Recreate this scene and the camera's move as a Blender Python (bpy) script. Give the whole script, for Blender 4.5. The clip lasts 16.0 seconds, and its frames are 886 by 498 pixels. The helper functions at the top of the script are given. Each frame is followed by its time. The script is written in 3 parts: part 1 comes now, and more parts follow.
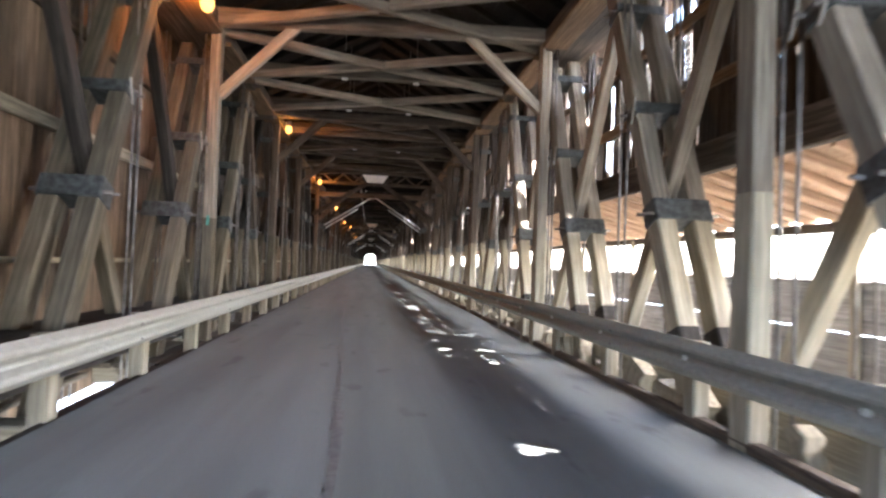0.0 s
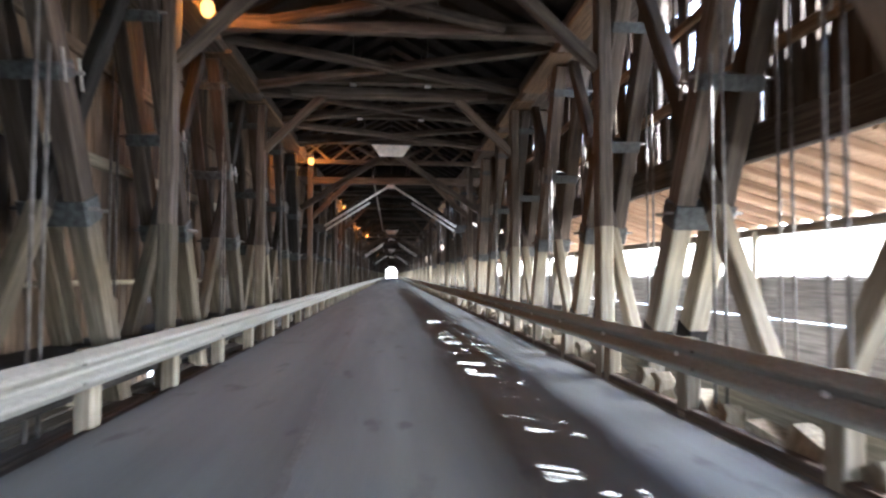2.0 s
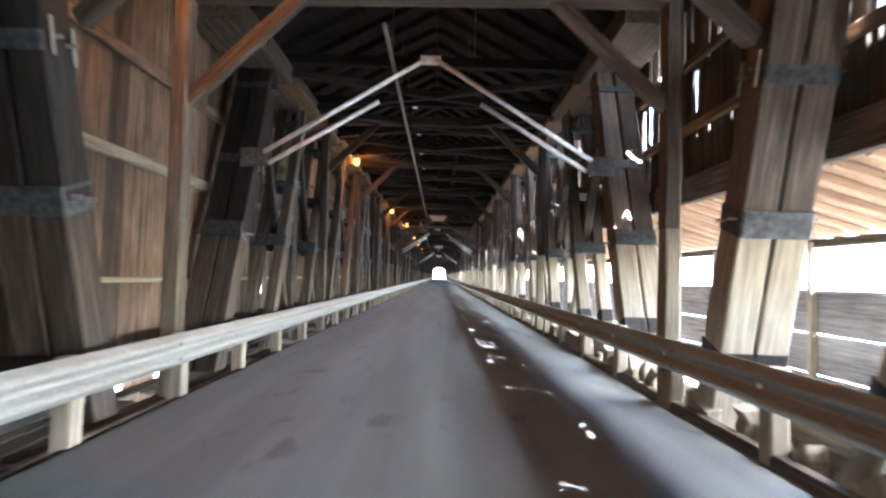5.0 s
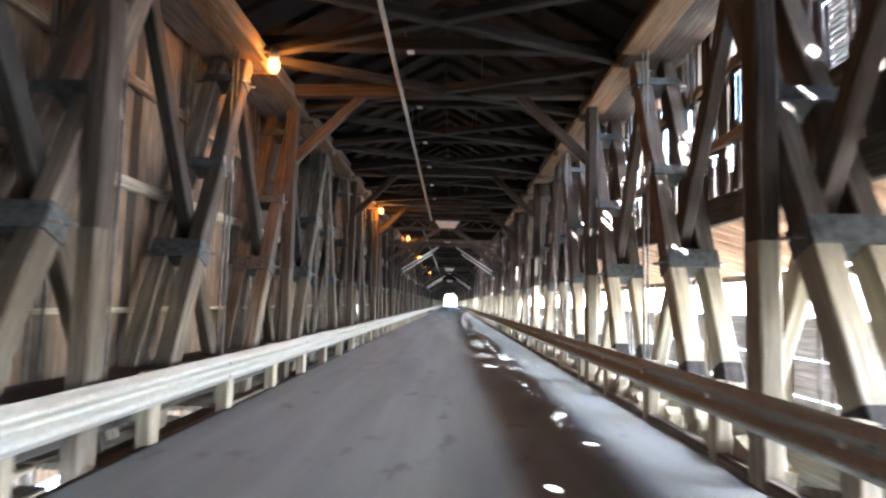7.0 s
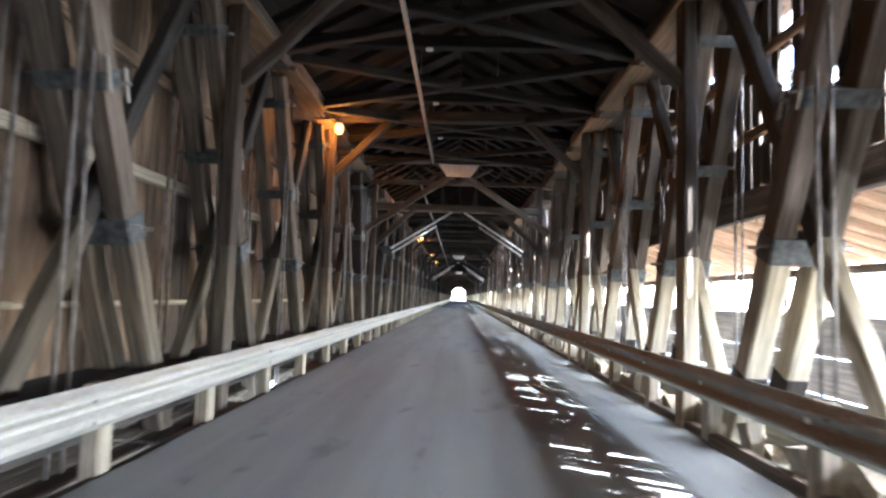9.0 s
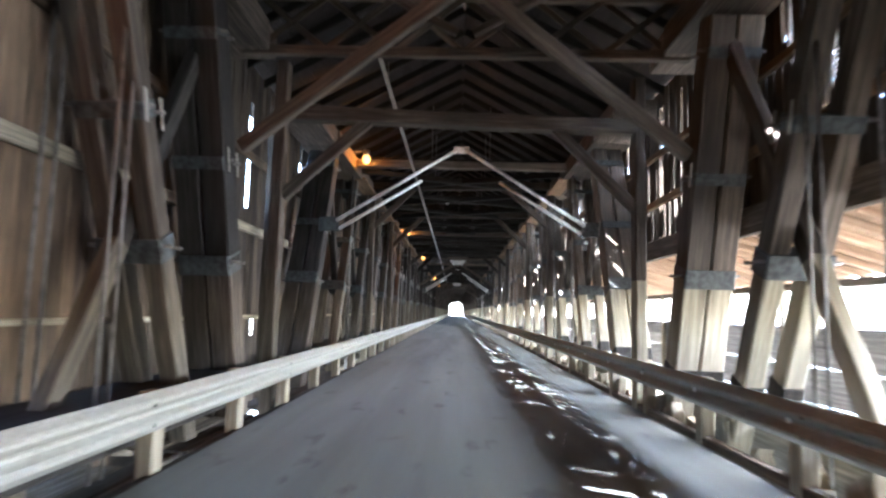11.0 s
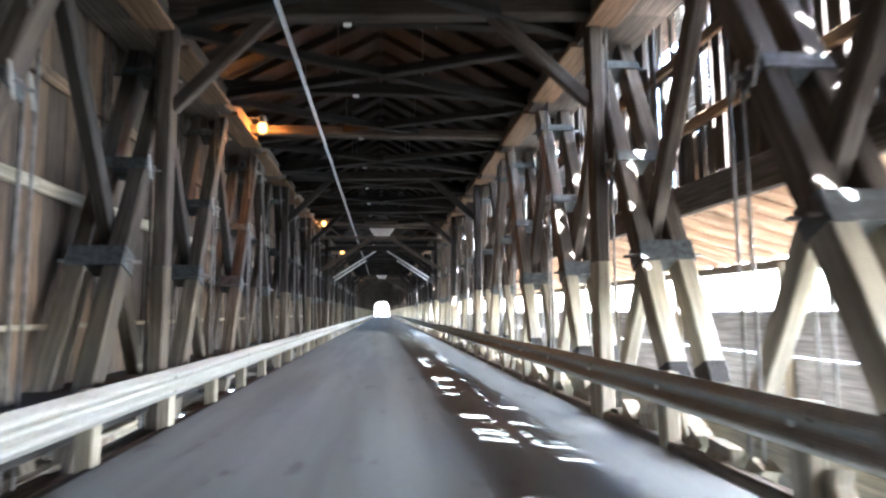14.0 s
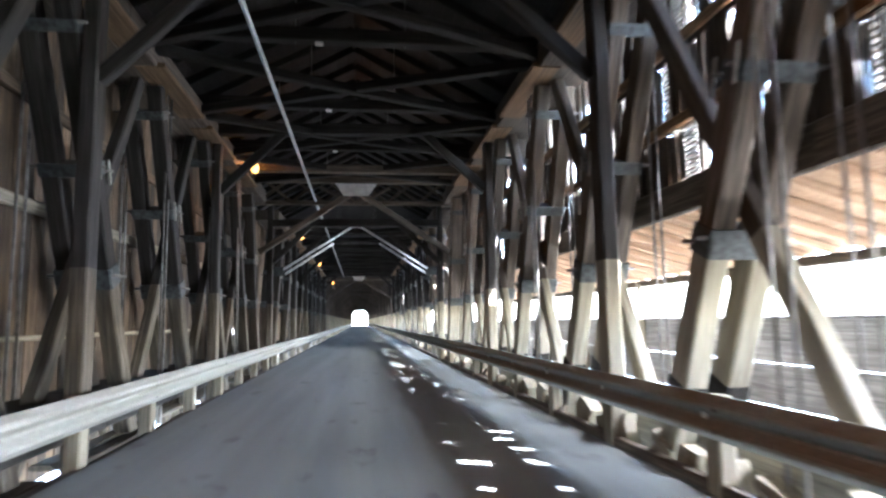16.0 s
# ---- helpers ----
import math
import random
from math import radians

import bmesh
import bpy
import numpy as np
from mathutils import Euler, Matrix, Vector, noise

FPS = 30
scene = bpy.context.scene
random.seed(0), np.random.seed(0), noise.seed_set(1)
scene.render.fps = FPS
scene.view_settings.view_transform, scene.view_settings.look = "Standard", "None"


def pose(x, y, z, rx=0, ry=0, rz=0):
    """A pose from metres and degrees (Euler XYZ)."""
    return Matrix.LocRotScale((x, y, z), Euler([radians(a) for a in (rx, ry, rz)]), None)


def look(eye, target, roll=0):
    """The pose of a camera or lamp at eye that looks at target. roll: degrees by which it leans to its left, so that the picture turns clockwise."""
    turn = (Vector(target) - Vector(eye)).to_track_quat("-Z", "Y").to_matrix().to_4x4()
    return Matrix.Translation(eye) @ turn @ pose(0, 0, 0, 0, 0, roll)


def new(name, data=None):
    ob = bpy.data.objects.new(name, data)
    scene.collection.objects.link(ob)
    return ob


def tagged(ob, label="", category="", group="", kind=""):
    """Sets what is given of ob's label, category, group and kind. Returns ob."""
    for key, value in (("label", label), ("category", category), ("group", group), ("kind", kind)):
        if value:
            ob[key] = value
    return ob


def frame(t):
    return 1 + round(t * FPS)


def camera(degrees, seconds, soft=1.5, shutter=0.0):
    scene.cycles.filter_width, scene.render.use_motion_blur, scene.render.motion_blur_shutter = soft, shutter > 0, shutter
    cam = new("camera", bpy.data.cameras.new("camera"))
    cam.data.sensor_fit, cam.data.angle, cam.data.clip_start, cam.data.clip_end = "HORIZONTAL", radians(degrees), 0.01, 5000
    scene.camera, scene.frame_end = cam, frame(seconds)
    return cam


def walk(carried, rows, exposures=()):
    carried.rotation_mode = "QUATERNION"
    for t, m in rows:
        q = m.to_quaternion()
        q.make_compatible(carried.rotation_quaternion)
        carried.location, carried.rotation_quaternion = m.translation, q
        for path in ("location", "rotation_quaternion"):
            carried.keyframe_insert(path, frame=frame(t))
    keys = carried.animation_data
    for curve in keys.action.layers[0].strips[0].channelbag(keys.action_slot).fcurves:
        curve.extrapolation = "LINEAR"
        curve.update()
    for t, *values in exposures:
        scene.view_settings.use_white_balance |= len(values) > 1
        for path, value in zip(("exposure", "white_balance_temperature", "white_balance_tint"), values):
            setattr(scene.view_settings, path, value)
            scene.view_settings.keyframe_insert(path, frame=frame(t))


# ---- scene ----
cam = camera(72.0, 16.0, soft=2.5, shutter=0.35)
METRES, EYE, TILT, LEAN, TURN = 96.15, 1.25, 0.0, 0.0, -6.8
ROWS = [
    (0, 0, 0, 0, -0.06, 1.46, -2.17),
    (0.5, -0.0024, 0.0235, -0.0001, 0.5, 0.7, -0.41),
    (1, -0.005, 0.0467, -0.0001, 1.55, 1.62, -0.3),
    (1.5, -0.0074, 0.07, -0.0001, 2.18, 2.1, 0.08),
    (2, -0.0099, 0.0938, -0.0001, 1.98, 2.46, -0.12),
    (2.5, -0.0124, 0.1177, -0.0002, 2.84, 2.44, -0.51),
    (3, -0.0149, 0.1418, -0.0001, 2.92, 3.01, -0.3),
    (3.5, -0.0176, 0.1664, -0.0002, 3.94, 2.11, -0.65),
    (4, -0.0202, 0.1907, -0.0001, 6.2, 1.79, -1.44),
    (6.5, -0.0341, 0.3183, 0.0009, 6.76, 4.71, -1.64),
    (7, -0.0376, 0.3461, 0.0007, 7.54, 5.03, -1.44),
    (7.5, -0.0412, 0.3737, 0.0007, 7.09, 3.37, -1.14),
    (8, -0.0449, 0.4013, 0.0008, 7.27, 2.32, -1.23),
    (8.5, -0.0485, 0.4288, 0.0008, 8.31, 3.31, -1.88),
    (11, -0.0673, 0.5684, 0.0007, 8, 5.88, -1.55),
    (11.5, -0.0707, 0.597, 0.0005, 8.13, 4.17, -0.55),
    (12, -0.074, 0.6257, 0.0003, 5.91, 3.48, -0.49),
    (12.5, -0.0774, 0.6538, 0.0002, 5.17, 5.05, -1.57),
    (13, -0.0807, 0.6823, 0.0001, 2.92, 5.19, -0.92),
    (13.5, -0.084, 0.7103, 0.0001, 1.87, 6.28, -0.34),
    (14, -0.0869, 0.7384, 0.0001, 1.11, 5.9, 0.5),
    (14.5, -0.09, 0.7665, -0.0001, -0.25, 6.97, 0.26),
    (15, -0.093, 0.7944, -0.0001, -1.43, 6.19, 0.73),
    (15.5, -0.096, 0.8225, -0, -2.9, 5.32, 1.26),
    (16, -0.0993, 0.8507, 0.0001, -0.87, 6.66, 1.01),
]
EXPOSURES = [(0.0, 5.86, 6230, 14.2), (1.2, 6.45, 5900, 12.7), (2.0, 5.95, 5700, 12.2), (3.0, 6.02, 5580, 10.3), (4.0, 6.14, 5550, 9.9), (6.5, 6.79, 5650, 9.9), (8.5, 6.67, 5600, 9.7), (11.0, 6.52, 5550, 9.1), (11.6, 6.46, 5550, 9.1), (12.0, 6.71, 5600, 9.1), (13.0, 6.89, 5600, 9.1), (13.5, 6.62, 5550, 9.1), (14.4, 6.93, 5500, 9.1), (15.0, 6.52, 5450, 8.8), (16.0, 6.48, 5450, 8.7)]
walk(cam, [(t, pose(-0.08, 0, EYE, TILT, LEAN, TURN) @ pose(METRES * x, METRES * y, METRES * z, 90 + pitch, roll, yaw)) for t, x, y, z, yaw, pitch, roll in ROWS], EXPOSURES)

# ---- light ----
SUN_ELEVATION, SUN_AZIMUTH = 54.0, 118.0  # azimuth clockwise from the bridge's axis (+y)
world = bpy.data.worlds.new("sky")
scene.world = world
world.use_nodes = True
wn = world.node_tree.nodes
sky = wn.new("ShaderNodeTexSky")
sky.sky_type = "NISHITA"
sky.sun_disc = False
sky.sun_elevation, sky.sun_rotation = radians(SUN_ELEVATION), radians(SUN_AZIMUTH)
sky.air_density, sky.dust_density = 1.0, 2.5
wn["Background"].inputs["Strength"].default_value = 0.13
world.node_tree.links.new(sky.outputs["Color"], wn["Background"].inputs["Color"])
sun = new("sun", bpy.data.lights.new("sun", "SUN"))
sun.data.energy, sun.data.angle, sun.data.color = 4.5, radians(0.6), (1.0, 0.95, 0.88)
ce, se = math.cos(radians(SUN_ELEVATION)), math.sin(radians(SUN_ELEVATION))
sun_dir = Vector((math.sin(radians(SUN_AZIMUTH)) * ce, math.cos(radians(SUN_AZIMUTH)) * ce, se))
sun.matrix_world = look(sun_dir * 60, (0, 0, 0))

# the sky's light through the long opening above the walkway parapet
for k in range(7):
    gap_light = new("sky_light", bpy.data.lights.new("sky_light", "AREA"))
    gap_light.data.shape, gap_light.data.size, gap_light.data.size_y = "RECTANGLE", 16.5, 0.34
    gap_light.data.energy, gap_light.data.color = 17.0, (1.0, 0.9, 0.75)
    gap_light.data.spread = radians(100)
    gap_light.matrix_world = look((5.3, 4.5 + 16.6 * k, 1.66), (0, 4.5 + 16.6 * k, -0.8))


# ---- materials ----
def material(name, rough=0.8, metal=0.0):
    m = bpy.data.materials.new(name)
    m.use_nodes = True
    b = m.node_tree.nodes["Principled BSDF"]
    b.inputs["Roughness"].default_value, b.inputs["Metallic"].default_value = rough, metal
    return m, m.node_tree.nodes, m.node_tree.links, b


def ramp(nodes, stops):
    r = nodes.new("ShaderNodeValToRGB")
    while len(r.color_ramp.elements) < len(stops):
        r.color_ramp.elements.new(0.5)
    for e, (p, c) in zip(r.color_ramp.elements, stops):
        e.position, e.color = p, (*c, 1)
    return r


def wood(name, dark, mid, light, rough=0.85, axis=2, vary=0.35, stain=(0.35, 0.32, 0.28), stained=0.35, sat=0.92):
    """Weathered timber: grain along one local axis, knots and water stains, each piece a little lighter or darker."""
    m, n, l, b = material(name, rough)
    co, info = n.new("ShaderNodeTexCoord"), n.new("ShaderNodeObjectInfo")
    geo = n.new("ShaderNodeNewGeometry")
    seed = n.new("ShaderNodeMath")
    seed.operation = "ADD"
    l.new(info.outputs["Random"], seed.inputs[0])
    l.new(geo.outputs["Random Per Island"], seed.inputs[1])
    off = n.new("ShaderNodeVectorMath")
    off.operation = "MULTIPLY_ADD"
    off.inputs[1].default_value = (1, 1, 1)
    wide = n.new("ShaderNodeMath")
    wide.operation = "MULTIPLY"
    wide.inputs[1].default_value = 37.0
    l.new(seed.outputs[0], wide.inputs[0])
    l.new(co.outputs["Object"], off.inputs[0])
    l.new(wide.outputs[0], off.inputs[2])
    stretch = n.new("ShaderNodeMapping")
    stretch.inputs["Scale"].default_value = [1.3 if a == axis else 26.0 for a in range(3)]
    l.new(off.outputs[0], stretch.inputs["Vector"])
    grain = n.new("ShaderNodeTexNoise")
    grain.inputs["Scale"].default_value, grain.inputs["Detail"].default_value = 1.0, 6.0
    grain.inputs["Roughness"].default_value = 0.62
    l.new(stretch.outputs[0], grain.inputs["Vector"])
    cr = ramp(n, [(0.28, dark), (0.5, mid), (0.74, light)])
    l.new(grain.outputs["Fac"], cr.inputs["Fac"])
    blot = n.new("ShaderNodeTexNoise")
    blot.inputs["Scale"].default_value, blot.inputs["Detail"].default_value = 1.9, 4.0
    l.new(off.outputs[0], blot.inputs["Vector"])
    br = ramp(n, [(0.42, (0, 0, 0)), (0.68, (1, 1, 1))])
    l.new(blot.outputs["Fac"], br.inputs["Fac"])
    amount = n.new("ShaderNodeMath")
    amount.operation = "MULTIPLY"
    amount.inputs[1].default_value = stained
    l.new(br.outputs["Color"], amount.inputs[0])
    mix = n.new("ShaderNodeMixRGB")
    mix.blend_type = "MULTIPLY"
    mix.inputs["Color2"].default_value = (*stain, 1)
    l.new(amount.outputs[0], mix.inputs["Fac"])
    l.new(cr.outputs["Color"], mix.inputs["Color1"])
    hsv = n.new("ShaderNodeHueSaturation")
    hsv.inputs["Saturation"].default_value = sat
    val = n.new("ShaderNodeMapRange")
    val.inputs["To Min"].default_value, val.inputs["To Max"].default_value = 1 - vary, 1 + vary
    frac = n.new("ShaderNodeMath")
    frac.operation = "FRACT"
    l.new(seed.outputs[0], frac.inputs[0])
    l.new(frac.outputs[0], val.inputs["Value"])
    l.new(val.outputs[0], hsv.inputs["Value"])
    l.new(mix.outputs["Color"], hsv.inputs["Color"])
    l.new(hsv.outputs["Color"], b.inputs["Base Color"])
    bump = n.new("ShaderNodeBump")
    bump.inputs["Strength"].default_value, bump.inputs["Distance"].default_value = 0.6, 0.012
    l.new(grain.outputs["Fac"], bump.inputs["Height"])
    l.new(bump.outputs["Normal"], b.inputs["Normal"])
    b.inputs["Specular IOR Level"].default_value = 0.25
    return m


def steel(name, dark, light, rough=0.5, metal=0.8, scale=9.0):
    m, n, l, b = material(name, rough, metal)
    co = n.new("ShaderNodeTexCoord")
    info = n.new("ShaderNodeObjectInfo")
    add = n.new("ShaderNodeVectorMath")
    l.new(co.outputs["Object"], add.inputs[0])
    l.new(info.outputs["Random"], add.inputs[1])
    big = n.new("ShaderNodeTexNoise")
    big.inputs["Scale"].default_value, big.inputs["Detail"].default_value = scale, 6.0
    l.new(add.outputs[0], big.inputs["Vector"])
    cr = ramp(n, [(0.35, dark), (0.65, light)])
    l.new(big.outputs["Fac"], cr.inputs["Fac"])
    l.new(cr.outputs["Color"], b.inputs["Base Color"])
    rr = n.new("ShaderNodeMapRange")
    rr.inputs["To Min"].default_value, rr.inputs["To Max"].default_value = rough - 0.12, rough + 0.2
    l.new(big.outputs["Fac"], rr.inputs["Value"])
    l.new(rr.outputs[0], b.inputs["Roughness"])
    return m


def asphalt():
    m, n, l, b = material("asphalt", 0.72)
    b.inputs["Specular IOR Level"].default_value = 0.3
    co = n.new("ShaderNodeTexCoord")
    fine = n.new("ShaderNodeTexNoise")
    fine.inputs["Scale"].default_value, fine.inputs["Detail"].default_value = 90.0, 4.0
    wear = n.new("ShaderNodeMapping")
    wear.inputs["Scale"].default_value = (1.6, 0.1, 1.0)
    track = n.new("ShaderNodeTexNoise")
    track.inputs["Scale"].default_value, track.inputs["Detail"].default_value = 1.0, 5.0
    l.new(co.outputs["Object"], fine.inputs["Vector"])
    l.new(co.outputs["Object"], wear.inputs["Vector"])
    l.new(wear.outputs[0], track.inputs["Vector"])
    a = ramp(n, [(0.35, (0.069, 0.0745, 0.073)), (0.7, (0.119, 0.1285, 0.126))])
    l.new(track.outputs["Fac"], a.inputs["Fac"])
    mix = n.new("ShaderNodeMixRGB")
    mix.blend_type = "OVERLAY"
    mix.inputs["Fac"].default_value = 0.5
    l.new(a.outputs["Color"], mix.inputs["Color1"])
    l.new(fine.outputs["Fac"], mix.inputs["Color2"])
    patch = n.new("ShaderNodeMapping")
    patch.inputs["Scale"].default_value = (2.6, 1.1, 1.0)
    spot = n.new("ShaderNodeTexNoise")
    spot.inputs["Scale"].default_value, spot.inputs["Detail"].default_value = 1.0, 3.0
    l.new(co.outputs["Object"], patch.inputs["Vector"])
    l.new(patch.outputs[0], spot.inputs["Vector"])
    where = ramp(n, [(0.62, (1, 1, 1)), (0.70, (0.6, 0.6, 0.6))])
    l.new(spot.outputs["Fac"], where.inputs["Fac"])
    stain = n.new("ShaderNodeMixRGB")
    stain.blend_type = "MULTIPLY"
    stain.inputs["Fac"].default_value = 1.0
    l.new(mix.outputs["Color"], stain.inputs["Color1"])
    l.new(where.outputs["Color"], stain.inputs["Color2"])
    l.new(stain.outputs["Color"], b.inputs["Base Color"])
    bump = n.new("ShaderNodeBump")
    bump.inputs["Strength"].default_value, bump.inputs["Distance"].default_value = 0.35, 0.006
    l.new(fine.outputs["Fac"], bump.inputs["Height"])
    l.new(bump.outputs["Normal"], b.inputs["Normal"])
    return m


def ground_stuff(name, dark, light, scale, rough=0.9):
    m, n, l, b = material(name, rough)
    co = n.new("ShaderNodeTexCoord")
    big = n.new("ShaderNodeTexNoise")
    big.inputs["Scale"].default_value, big.inputs["Detail"].default_value = scale, 8.0
    l.new(co.outputs["Object"], big.inputs["Vector"])
    cr = ramp(n, [(0.35, dark), (0.65, light)])
    l.new(big.outputs["Fac"], cr.inputs["Fac"])
    l.new(cr.outputs["Color"], b.inputs["Base Color"])
    return m


def glow(name, color, strength):
    m, n, l, b = material(name, 0.3)
    b.inputs["Base Color"].default_value = (*color, 1)
    b.inputs["Emission Color"].default_value = (*color, 1)
    b.inputs["Emission Strength"].default_value = strength
    return m


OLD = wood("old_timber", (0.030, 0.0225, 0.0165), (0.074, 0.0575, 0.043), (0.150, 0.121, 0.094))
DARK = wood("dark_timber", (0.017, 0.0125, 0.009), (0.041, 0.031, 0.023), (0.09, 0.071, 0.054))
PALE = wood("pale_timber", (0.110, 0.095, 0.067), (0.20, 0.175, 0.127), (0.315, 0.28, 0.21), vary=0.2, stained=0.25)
# the pale timber again, with the left side's shade put into its colour
PALE_SHADED = wood("dull_pale_timber", (0.046, 0.038, 0.026), (0.094, 0.079, 0.055), (0.172, 0.147, 0.105), vary=0.3)
# worn timber, darkened further to carry shade on the left side
WORN_SHADED = wood("worn_timber", (0.03, 0.0245, 0.018), (0.066, 0.0545, 0.04), (0.135, 0.114, 0.086))
# old timber lightened: daylight from the entrance is put into the colour
ENTRANCE_LIT = wood("weathered_timber", (0.095, 0.079, 0.060), (0.19, 0.163, 0.127), (0.31, 0.273, 0.22))
BROWN = wood("brown_board", (0.034, 0.024, 0.016), (0.088, 0.062, 0.042), (0.165, 0.12, 0.082), vary=0.5, stained=0.6, sat=1.05)
# darker copy of the stained brown board, with shade put into its colour
STAINED_SHADED = wood("stained_board", (0.016, 0.012, 0.0084), (0.042, 0.031, 0.022), (0.088, 0.065, 0.046), vary=0.45, stained=0.6, sat=0.95)
# near-black: the shade under the roof is put into these two colours
SHADE_AND_DARK = wood("dark_roof_timber", (0.005, 0.004, 0.0035), (0.011, 0.009, 0.0075), (0.028, 0.023, 0.019))
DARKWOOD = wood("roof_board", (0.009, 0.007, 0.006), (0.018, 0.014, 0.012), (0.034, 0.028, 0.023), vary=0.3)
# dark timber, blackened to carry shade on the left, overhead and far along
TARRED_SHADED = wood("tarred_timber", (0.008, 0.007, 0.006), (0.018, 0.015, 0.013), (0.04, 0.034, 0.029))
TAN = wood("tan_timber", (0.07, 0.045, 0.027), (0.135, 0.091, 0.055), (0.21, 0.147, 0.094), vary=0.2, stained=0.2, sat=1.1)
SOFFIT = wood("soffit_board", (0.24, 0.15, 0.095), (0.38, 0.255, 0.168), (0.50, 0.355, 0.245), vary=0.2, stained=0.25, sat=1.0)
GREY = wood("grey_board", (0.10, 0.10, 0.10), (0.19, 0.19, 0.19), (0.30, 0.30, 0.30), vary=0.2)
PLANK = wood("bleached_plank", (0.15, 0.143, 0.13), (0.25, 0.238, 0.218), (0.36, 0.343, 0.318), vary=0.25)
GALVANISED = steel("galvanised_steel", (0.182, 0.175, 0.156), (0.25, 0.241, 0.217), 0.65, 0.08, 28.0)
CLAMP = steel("painted_iron", (0.014, 0.016, 0.017), (0.062, 0.069, 0.07), 0.65, 0.2, 16.0)
IRON = steel("iron_rod", (0.06, 0.056, 0.052), (0.16, 0.15, 0.14), 0.55, 0.4)
TUBE = steel("white_tube", (0.55, 0.56, 0.57), (0.78, 0.79, 0.8), 0.4, 0.4)
PLATE = steel("white_plate", (0.6, 0.6, 0.6), (0.78, 0.78, 0.77), 0.5, 0.0)
TEAL = ground_stuff("teal_paint", (0.02, 0.10, 0.085), (0.06, 0.24, 0.2), 30.0)
ASPHALT = asphalt()
TAR = ground_stuff("tar_seam", (0.05, 0.05, 0.05), (0.085, 0.085, 0.083), 14.0, 0.7)
WATER = ground_stuff("river_water", (0.035, 0.037, 0.032), (0.06, 0.062, 0.054), 0.05, 0.25)
GRASS = ground_stuff("bank_gravel", (0.16, 0.15, 0.12), (0.32, 0.30, 0.26), 0.6)
BULB = glow("sodium_bulb", (1.0, 0.40, 0.08), 0.085)
HOUSING = steel("lamp_housing", (0.12, 0.12, 0.12), (0.2, 0.2, 0.2), 0.5, 0.5)

# ---- building blocks ----
rng = random.Random(7)
MESHES = {}


def mesh_from(name, verts, faces, mat):
    me = bpy.data.meshes.new(name)
    me.from_pydata(verts, [], faces)
    me.materials.append(mat)
    me.update()
    return me


def prism(w, h, length, chamfer, steps, jitter, r):
    """A timber along local z: eight-sided section, slightly uneven along its length."""
    c = min(chamfer, w * 0.3, h * 0.3)
    a, b = w / 2, h / 2
    ring = [(a, -b + c), (a, b - c), (a - c, b), (-a + c, b), (-a, b - c), (-a, -b + c), (-a + c, -b), (a - c, -b)]
    verts, faces = [], []
    for i in range(steps + 1):
        z = length * (i / steps - 0.5)
        dx, dy = r.uniform(-jitter, jitter), r.uniform(-jitter, jitter)
        s = 1 + r.uniform(-jitter, jitter) * 2
        verts += [(x * s + dx, y * s + dy, z) for x, y in ring]
    for i in range(steps):
        for k in range(8):
            p, q = i * 8 + k, i * 8 + (k + 1) % 8
            faces.append((p, q, q + 8, p + 8))
    faces.append(tuple(reversed(range(8))))
    faces.append(tuple(range(steps * 8, steps * 8 + 8)))
    return verts, faces


def timber_mesh(w, h, length, mat, rough=0.006, steps=4):
    key = (round(w, 3), round(h, 3), round(length, 2), mat.name, rng.randrange(3))
    if key not in MESHES:
        v, f = prism(w, h, length, 0.018, steps, rough, random.Random(str(key)))
        MESHES[key] = mesh_from("timber", v, f, mat)
    return MESHES[key]


def along(p0, p1, side=(1, 0, 0)):
    """The pose of a piece whose z runs from p0 to p1 and whose x points as nearly to side as it can."""
    p0, p1 = Vector(p0), Vector(p1)
    z = (p1 - p0).normalized()
    x = Vector(side)
    x = (x - z * x.dot(z)).normalized()
    y = z.cross(x)
    m = Matrix((x, y, z)).transposed().to_4x4()
    return Matrix.Translation((p0 + p1) / 2) @ m


def place(name, me, m, parent=None, label=""):
    ob = new(name, me)
    if parent is None:
        ob.matrix_basis = m
    else:
        ob.parent = parent
        up = parent.matrix_basis
        if parent.parent is not None:
            up = parent.parent.matrix_basis @ up
        ob.matrix_basis = up.inverted() @ m
    if label:
        ob["label"] = label
    return ob


def stick(name, p0, p1, w, h, mat, parent=None, label="", side=(1, 0, 0), rough=0.006):
    d = (Vector(p1) - Vector(p0)).length
    return place(name, timber_mesh(w, h, d, mat, rough), along(p0, p1, side), parent, label)


def rod_mesh(radius, length, mat, sides=8):
    key = ("rod", round(radius, 4), round(length, 2), mat.name)
    if key not in MESHES:
        verts, faces = [], []
        for z in (-length / 2, length / 2):
            verts += [(radius * math.cos(2 * math.pi * k / sides), radius * math.sin(2 * math.pi * k / sides), z) for k in range(sides)]
        faces = [(k, (k + 1) % sides, sides + (k + 1) % sides, sides + k) for k in range(sides)]
        faces += [tuple(reversed(range(sides))), tuple(range(sides, 2 * sides))]
        MESHES[key] = mesh_from("rod", verts, faces, mat)
        for p in MESHES[key].polygons:
            p.use_smooth = len(p.vertices) == 4
    return MESHES[key]


def rod(name, p0, p1, radius, mat, parent=None, label=""):
    d = (Vector(p1) - Vector(p0)).length
    side = (0, 1, 0) if abs((Vector(p1) - Vector(p0)).normalized().x) > 0.9 else (1, 0, 0)
    return place(name, rod_mesh(radius, d, mat), along(p0, p1, side), parent, label)


